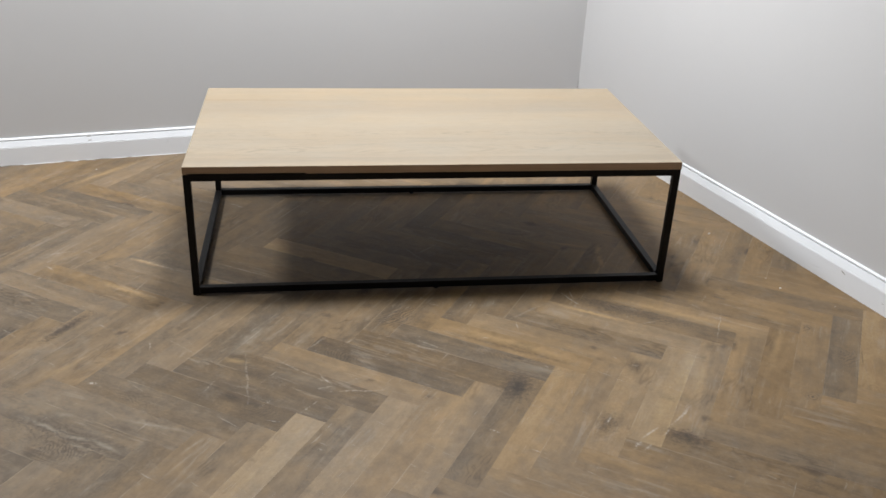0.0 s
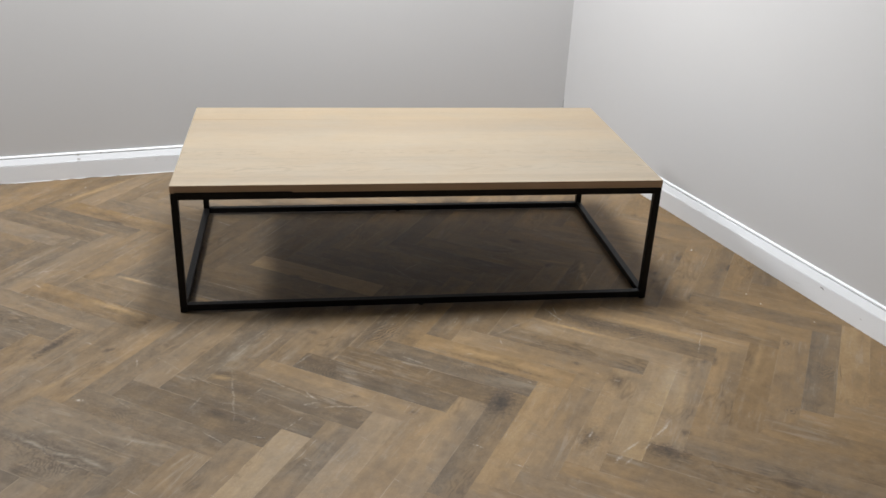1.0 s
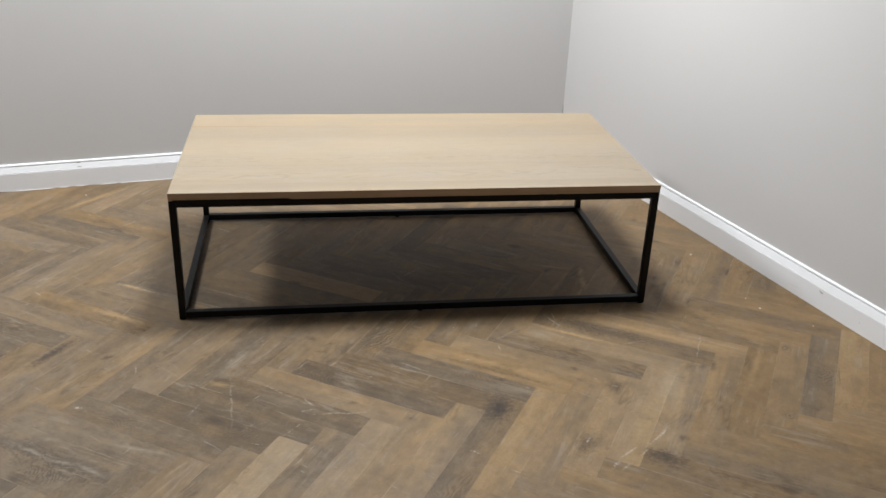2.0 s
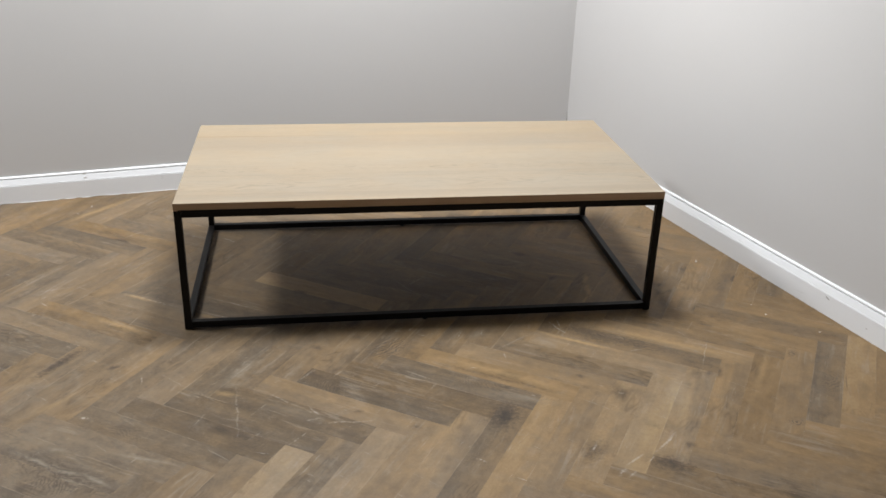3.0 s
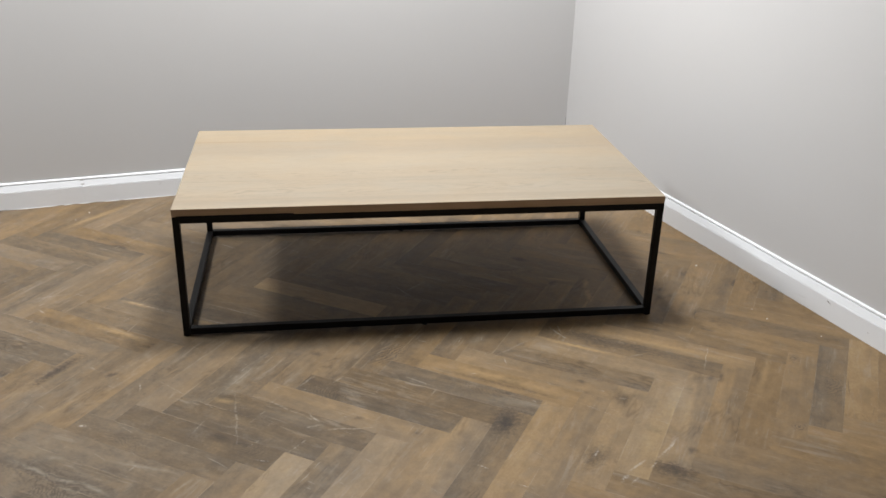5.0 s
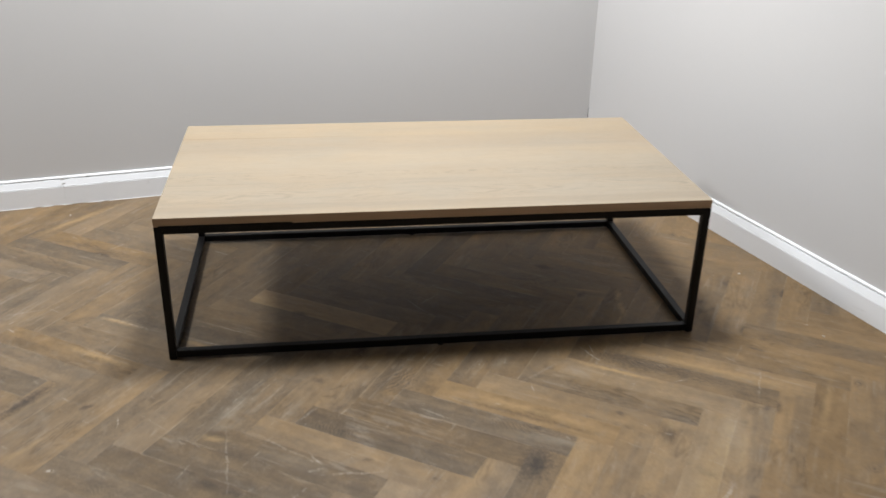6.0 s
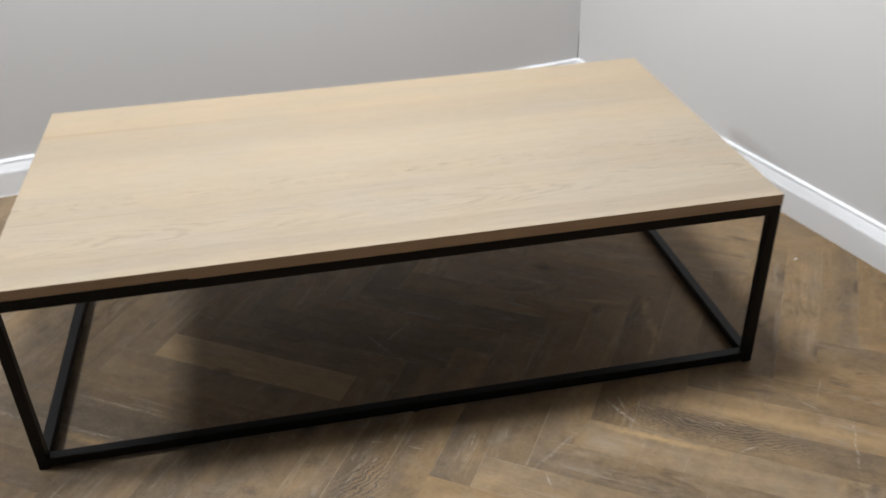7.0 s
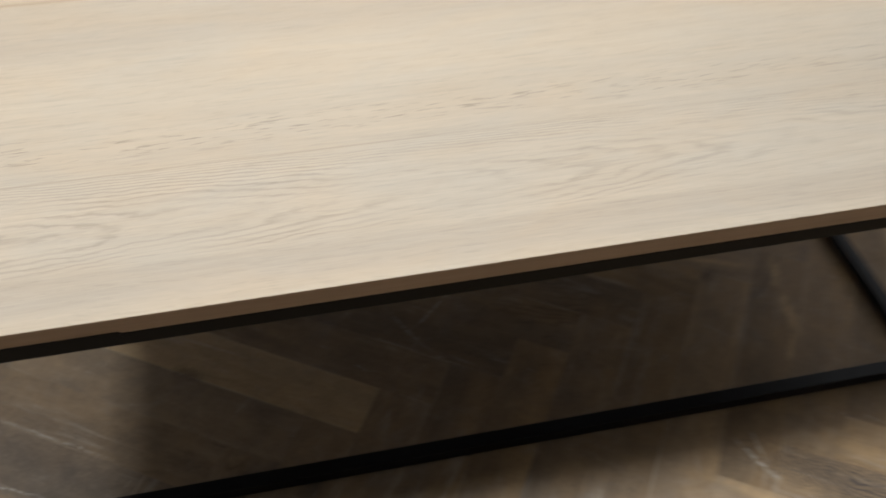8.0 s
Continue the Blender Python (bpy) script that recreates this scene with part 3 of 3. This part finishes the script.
def coffee_table():
    table = new("coffee_table")
    tagged(table, "low coffee table with pale oak top on black steel tube frame", "coffee table")
    top = part("tabletop", box(0, LONG, 0, DEEP, HIGH - SLAB, HIGH, 0.0012, 2), TOP, table, "pale oak veneered slab")
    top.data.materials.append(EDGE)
    top.data.materials.append(UNDERSIDE)
    # side faces take EDGE, the oak with shade and brown bounce coloured in
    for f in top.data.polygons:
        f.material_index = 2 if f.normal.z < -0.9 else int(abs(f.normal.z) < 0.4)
    z_top = HIGH - SLAB
    x0, x1, y0, y1 = INSET, LONG - INSET, INSET, DEEP - INSET
    b = 0.0014
    for x in (x0, x1 - TUBE):
        for y in (y0, y1 - TUBE):
            part("leg", box(x, x + TUBE, y, y + TUBE, LIFT, z_top - 0.0003, b), BLACK, table)
            bm = bmesh.new()
            bmesh.ops.create_cone(bm, cap_ends=True, segments=20, radius1=0.0088, radius2=0.0076, depth=LIFT + 0.0005,
                                  matrix=Matrix.Translation((x + TUBE / 2, y + TUBE / 2, (LIFT + 0.0005) / 2)))
            part("foot", bm, RUBBER, table, "black plastic glide")
    for y in (y0, y1 - TUBE):
        part("top_rail", box(x0 + TUBE, x1 - TUBE, y, y + TUBE, z_top - TUBE, z_top - 0.0003, b), BLACK, table)
        part("bottom_rail", box(x0 + TUBE, x1 - TUBE, y, y + TUBE, RAISE, RAISE + TUBE, b), BLACK, table)
        bm = bmesh.new()
        bmesh.ops.create_cone(bm, cap_ends=True, segments=16, radius1=0.0078, radius2=0.0070, depth=RAISE + 0.0005,
                              matrix=Matrix.Translation((LONG / 2, y + TUBE / 2, (RAISE + 0.0005) / 2)))
        part("foot", bm, RUBBER, table, "black plastic glide")
    for x in (x0, x1 - TUBE):
        part("top_rail", box(x, x + TUBE, y0 + TUBE, y1 - TUBE, z_top - TUBE, z_top - 0.0003, b), BLACK, table)
        part("bottom_rail", box(x, x + TUBE, y0 + TUBE, y1 - TUBE, RAISE, RAISE + TUBE, b), BLACK, table)
    # thin black strip lapping from the frame onto the slab's front edge
    part("black_lip", box(0.012, 0.328, -0.0006, 0.0050, z_top - 0.004, z_top + 0.0030, 0.0002, 1), BLACK, table, "thin black strip")
    return table


coffee_table()

# ---- the floor: oak blocks in herringbone ----
BLOCK_W, BLOCK_L, SWING = 0.0796, 0.4433, radians(57.7)
SHIFT_A, SHIFT_B = -0.2935, 1.0365
GAP, DEEPNESS = 0.00004, 0.012
DIR_U, DIR_V = Vector((math.cos(SWING), math.sin(SWING))), Vector((math.sin(SWING), -math.cos(SWING)))

base = prism([(p.x, p.y) for p in wide], -0.06, -0.0035)
floor = new("floor", mesh_of("floor", base, SOIL))
tagged(floor, "worn grey-brown oak herringbone parquet floor", "floor", kind="structure")

# own tone of single blocks: lightness and warmth, by kind, step along the row, and row
TONE = {"g": (0.45, 0.36), "G": (0.40, 0.32), "t": (0.53, 0.50), "T": (0.66, 0.52), "w": (0.50, 0.78), "W": (0.62, 0.82),
        "Y": (0.78, 0.42), "O": (0.71, 0.74), "s": (0.60, 0.44), "n": (0.45, 0.12), "K": (0.36, 0.02), "D": (0.34, 0.24),
        "b": (0.44, 0.52), "B": (0.38, 0.36), "l": (0.56, 0.36), "k": (0.35, 0.12)}
ROWS_OF_TONES = {("U", -1): (-6, "btbgbtbbwbwb"), ("V", -1): (-6, "bbbbttttbbgbwwww"), ("U", 0): (-12, "gtlgtlYtstsgWssTltwtkWwwb"), ("V", 0): (-14, "gtglllgGBBsDBnwtglGwbwbwwwww"),
                 ("U", 1): (-13, "tgwtttllggggbbgbbbbbbbbwgwww"), ("V", 1): (-14, "tggglwtlntlOBBbBbbbbbbttwwww"), ("U", 2): (-14, "gtggglttlgtgbGbbGbbbbbbtwwwb"),
                 ("V", 2): (-14, "gttlttwltgtgbbtbbbtbbwb"), ("U", 3): (-14, "tbtwWwtsbtgtbtb")}
TONES = {(kind, start + i, row): TONE[c] for (kind, row), (start, text) in ROWS_OF_TONES.items() for i, c in enumerate(text)}


def clip(poly, point, inward):
    """The part of a flat outline on the inner side of a line."""
    out = []
    for p, q in zip(poly, poly[1:] + poly[:1]):
        dp, dq = (p - point).dot(inward), (q - point).dot(inward)
        if dp >= 0:
            out.append(p)
        if (dp >= 0) != (dq >= 0):
            out.append(p + (q - p) * (dp / (dp - dq)))
    return out


def block_faces(outline, z1, edge=0.00012):
    """Vertices and faces of a block with eased top edges, over a convex outline."""
    n = len(outline)
    mid = sum(outline, Vector((0, 0))) / n
    inner = []
    for i in range(n):
        a, b, c = outline[i - 1], outline[i], outline[(i + 1) % n]
        u, v = (a - b).normalized(), (c - b).normalized()
        s = abs(u.cross(v))
        inner.append(b + (u + v) * (edge / s if s > 0.1 else edge))
    verts = [(p.x, p.y, -DEEPNESS) for p in outline] + [(p.x, p.y, z1 - edge * 0.6) for p in outline] + [(p.x, p.y, z1) for p in inner]
    faces = [tuple(range(2 * n, 3 * n))]
    for i in range(n):
        j = (i + 1) % n
        faces.append((i, j, n + j, n + i))
        faces.append((n + i, n + j, 2 * n + j, 2 * n + i))
    return verts, faces


def block_mesh(outline):
    verts, faces = block_faces(outline, 0.0)
    me = bpy.data.meshes.new("plank")
    me.from_pydata(verts, [], faces)
    me.materials.append(PLANK)
    return me


half_l, half_w = BLOCK_L / 2 - GAP, BLOCK_W / 2 - GAP
WHOLE = [Vector((-half_l, -half_w)), Vector((half_l, -half_w)), Vector((half_l, half_w)), Vector((-half_l, half_w))]
whole_mesh = block_mesh(WHOLE)
SIDES = [(CORNER + IN_A * 0.004, IN_A), (CORNER + IN_B * 0.004, IN_B), (FAR - IN_A * 0.004, -IN_A), (FAR - IN_B * 0.004, -IN_B)]
rest_verts, rest_faces, rest_runs = [], [], []
rng = random.Random(11)
for row in range(-9, 12):
    for step in range(-75, 76):
        for kind in "UV":
            if kind == "U":
                a, b = step * BLOCK_W + row * BLOCK_L + BLOCK_L / 2, step * BLOCK_W - row * BLOCK_L + BLOCK_W / 2
                run = DIR_U
            else:
                a, b = step * BLOCK_W + BLOCK_L + row * BLOCK_L + BLOCK_W / 2, (step + 1) * BLOCK_W - BLOCK_L - row * BLOCK_L + BLOCK_L / 2
                run = DIR_V
            at = DIR_U * (a + SHIFT_A) + DIR_V * (b + SHIFT_B)
            if any((at - p).dot(n) < -0.3 for p, n in SIDES):
                continue
            across = Vector((-run.y, run.x))
            outline = [at + run * p.x + across * p.y for p in WHOLE]
            cut = outline
            for p, n in SIDES:
                cut = clip(cut, p, n) if len(cut) > 2 else cut
            light, warm = rng.gauss(0.47, 0.10), rng.gauss(0.42, 0.22)
            lift = rng.uniform(-0.00015, 0.0)
            if len(cut) < 3:
                continue
            if (kind, step, row) in TONES:
                tone = TONES[kind, step, row]
                light, warm = tone[0] + (light - 0.47) * 0.35, tone[1] + (warm - 0.42) * 0.35
            # boards turn warmer towards the side wall, and lighter in place of stronger light
            drift = max(-1.0, min(1.0, (at.x - 0.45) / 0.8))
            light, warm = light + 0.060 * drift, warm + 0.16 * drift + 0.04
            near = -1.15 < at.x < 2.3 and -1.2 < at.y < 1.75
            if not near:
                verts, faces = block_faces(cut, lift)
                rest_faces += [tuple(i + len(rest_verts) for i in f) for f in faces]
                rest_verts += verts
                rest_runs += [((Vector(v[:2]) - at).dot(run), (Vector(v[:2]) - at).dot(across)) for v in verts]
                continue
            if any((q - p).length > 1e-6 for p, q in zip(cut, outline)) or len(cut) != 4:
                own = [Vector(((p - at).dot(run), (p - at).dot(across))) for p in cut]
                plank = new("plank", block_mesh(own))
            else:
                plank = new("plank", whole_mesh)
            plank.parent = floor
            plank.matrix_local = pose(at.x, at.y, lift, 0, 0, math.degrees(math.atan2(run.y, run.x)))
            plank.color = (light, warm, 0.5, 1)
rest = bpy.data.meshes.new("far_planks")
rest.from_pydata(rest_verts, [], rest_faces)
rest.materials.append(JOINED)
along_boards = rest.uv_layers.new(name="along_boards")
for loop in rest.loops:
    along_boards.data[loop.index].uv = rest_runs[loop.vertex_index]
far_planks = new("far_planks", rest)
far_planks.parent = floor
far_planks.color = (0.47, 0.42, 0.5, 1)
tagged(far_planks, "more oak blocks of the same floor", kind="stuff")

# ---- crumbs of plaster on the floor ----


def crumb(x, y, size, seed):
    bm = bmesh.new()
    bmesh.ops.create_icosphere(bm, subdivisions=2, radius=size)
    r = random.Random(seed)
    for v in bm.verts:
        v.co *= r.uniform(0.75, 1.2)
        v.co.x *= 1.5
        v.co.z *= 0.55
    low = min(v.co.z for v in bm.verts)
    for v in bm.verts:
        v.co.z -= low
    ob = new("plaster_crumb", mesh_of("plaster_crumb", bm, CHIP))
    ob.matrix_world = pose(x, y, 0.0, 0, 0, r.uniform(0, 180))
    return tagged(ob, "tiny white plaster crumb lying on the oak floor", "crumb", "crumbs on the floor")


for i, (x, y, size) in enumerate([(1.688, 0.331, 0.0030), (1.754, -0.061, 0.0025), (1.738, 0.005, 0.0014), (1.867, -0.182, 0.0014), (-0.464, 0.999, 0.0018), (-0.50, 0.93, 0.0012)]):
    crumb(x, y, size, 20 + i)

# dark scuff on the skirting beside the table
bm = bmesh.new()
spot = Vector((1.9395, -0.076))
run = ALONG_B
ring = []
for i in range(9):
    f = i / 8
    p = spot + run * (0.017 * (f - 0.5)) + IN_B * 0.0014
    h = 0.0011 * math.sin(math.pi * min(1.0, f + 0.06)) + 0.0003
    z = 0.060 - 0.006 * f
    ring.append([bm.verts.new((p.x, p.y, z - h)), bm.verts.new((p.x, p.y, z + h)), bm.verts.new((p.x - IN_B.x * 0.002, p.y - IN_B.y * 0.002, z + h)),
                 bm.verts.new((p.x - IN_B.x * 0.002, p.y - IN_B.y * 0.002, z - h))])
for a, b in zip(ring, ring[1:]):
    for j in range(4):
        k = (j + 1) % 4
        bm.faces.new((a[j], a[k], b[k], b[j]))
bmesh.ops.recalc_face_normals(bm, faces=bm.faces[:])
part("scuff", bm, paint_material("scuff_mark", (0.30, 0.28, 0.26), 0.3, 0.6), boards[2], "short dark scuff in the white paint")


# chips in the moulding, and brown strips for shade in gaps at the floor
def flake(name, board, start, along, inward, s0, s1, z0, z1, depth, material, label, seed):
    """A ragged dark strip lying in the board's face, from s0 to s1 along it."""
    r = random.Random(seed)
    bm = bmesh.new()
    steps, last = 8, None
    for i in range(steps + 1):
        f = i / steps
        p = start + along * (s0 + (s1 - s0) * f)
        swell = 0.35 + 0.65 * math.sin(math.pi * min(1.0, 0.08 + 0.84 * f)) * r.uniform(0.6, 1.0)
        mid, half = (z0 + z1) / 2, (z1 - z0) / 2 * swell
        low, high = (0.0, 2 * half) if z0 <= 0.0 else (mid - half, mid + half)
        front, back = p + inward * depth, p + inward * (depth - 0.002)
        ring = [bm.verts.new((front.x, front.y, low)), bm.verts.new((front.x, front.y, high)), bm.verts.new((back.x, back.y, high)), bm.verts.new((back.x, back.y, low))]
        if last:
            for j in range(4):
                k = (j + 1) % 4
                bm.faces.new((last[j], last[k], ring[k], ring[j]))
        last = ring
    bmesh.ops.recalc_face_normals(bm, faces=bm.faces[:])
    return part(name, bm, material, board, label)


CHIPPED = paint_material("chipped_paint", (0.42, 0.40, 0.38), 0.3, 0.7)
GAP_SHADE = paint_material("brown_gap_shade", (0.17, 0.135, 0.10), 0.4, 0.9)
for seed, (s0, s1) in enumerate([(2.315, 2.420), (2.150, 2.180), (2.090, 2.125), (2.000, 2.066), (1.930, 1.950)]):
    flake("floor_gap", boards[1 if s0 > JOINT_A else 0], CORNER, ALONG_A, IN_A, s0, s1, 0.0, 0.0018, 0.0179, GAP_SHADE, "brown strip for the shade in a gap under the board", 40 + seed)
for seed, (s0, s1, z0, z1, depth) in enumerate([(2.068, 2.082, 0.0925, 0.0960, 0.0083), (2.066, 2.080, 0.0772, 0.0805, 0.0132), (1.984, 1.996, 0.0960, 0.0982, 0.0082)]):
    flake("chip", boards[1 if s0 > JOINT_A - 0.01 else 0], CORNER, ALONG_A, IN_A, s0, s1, z0, z1, depth, CHIPPED, "chipped paint", 60 + seed)
for seed, (s0, s1, z0, z1, depth) in enumerate([(1.806, 1.813, 0.0330, 0.0345, 0.0167)]):
    flake("chip", boards[2], CORNER, ALONG_B, IN_B, s0, s1, z0, z1, depth, CHIPPED, "chipped paint", 80 + seed)
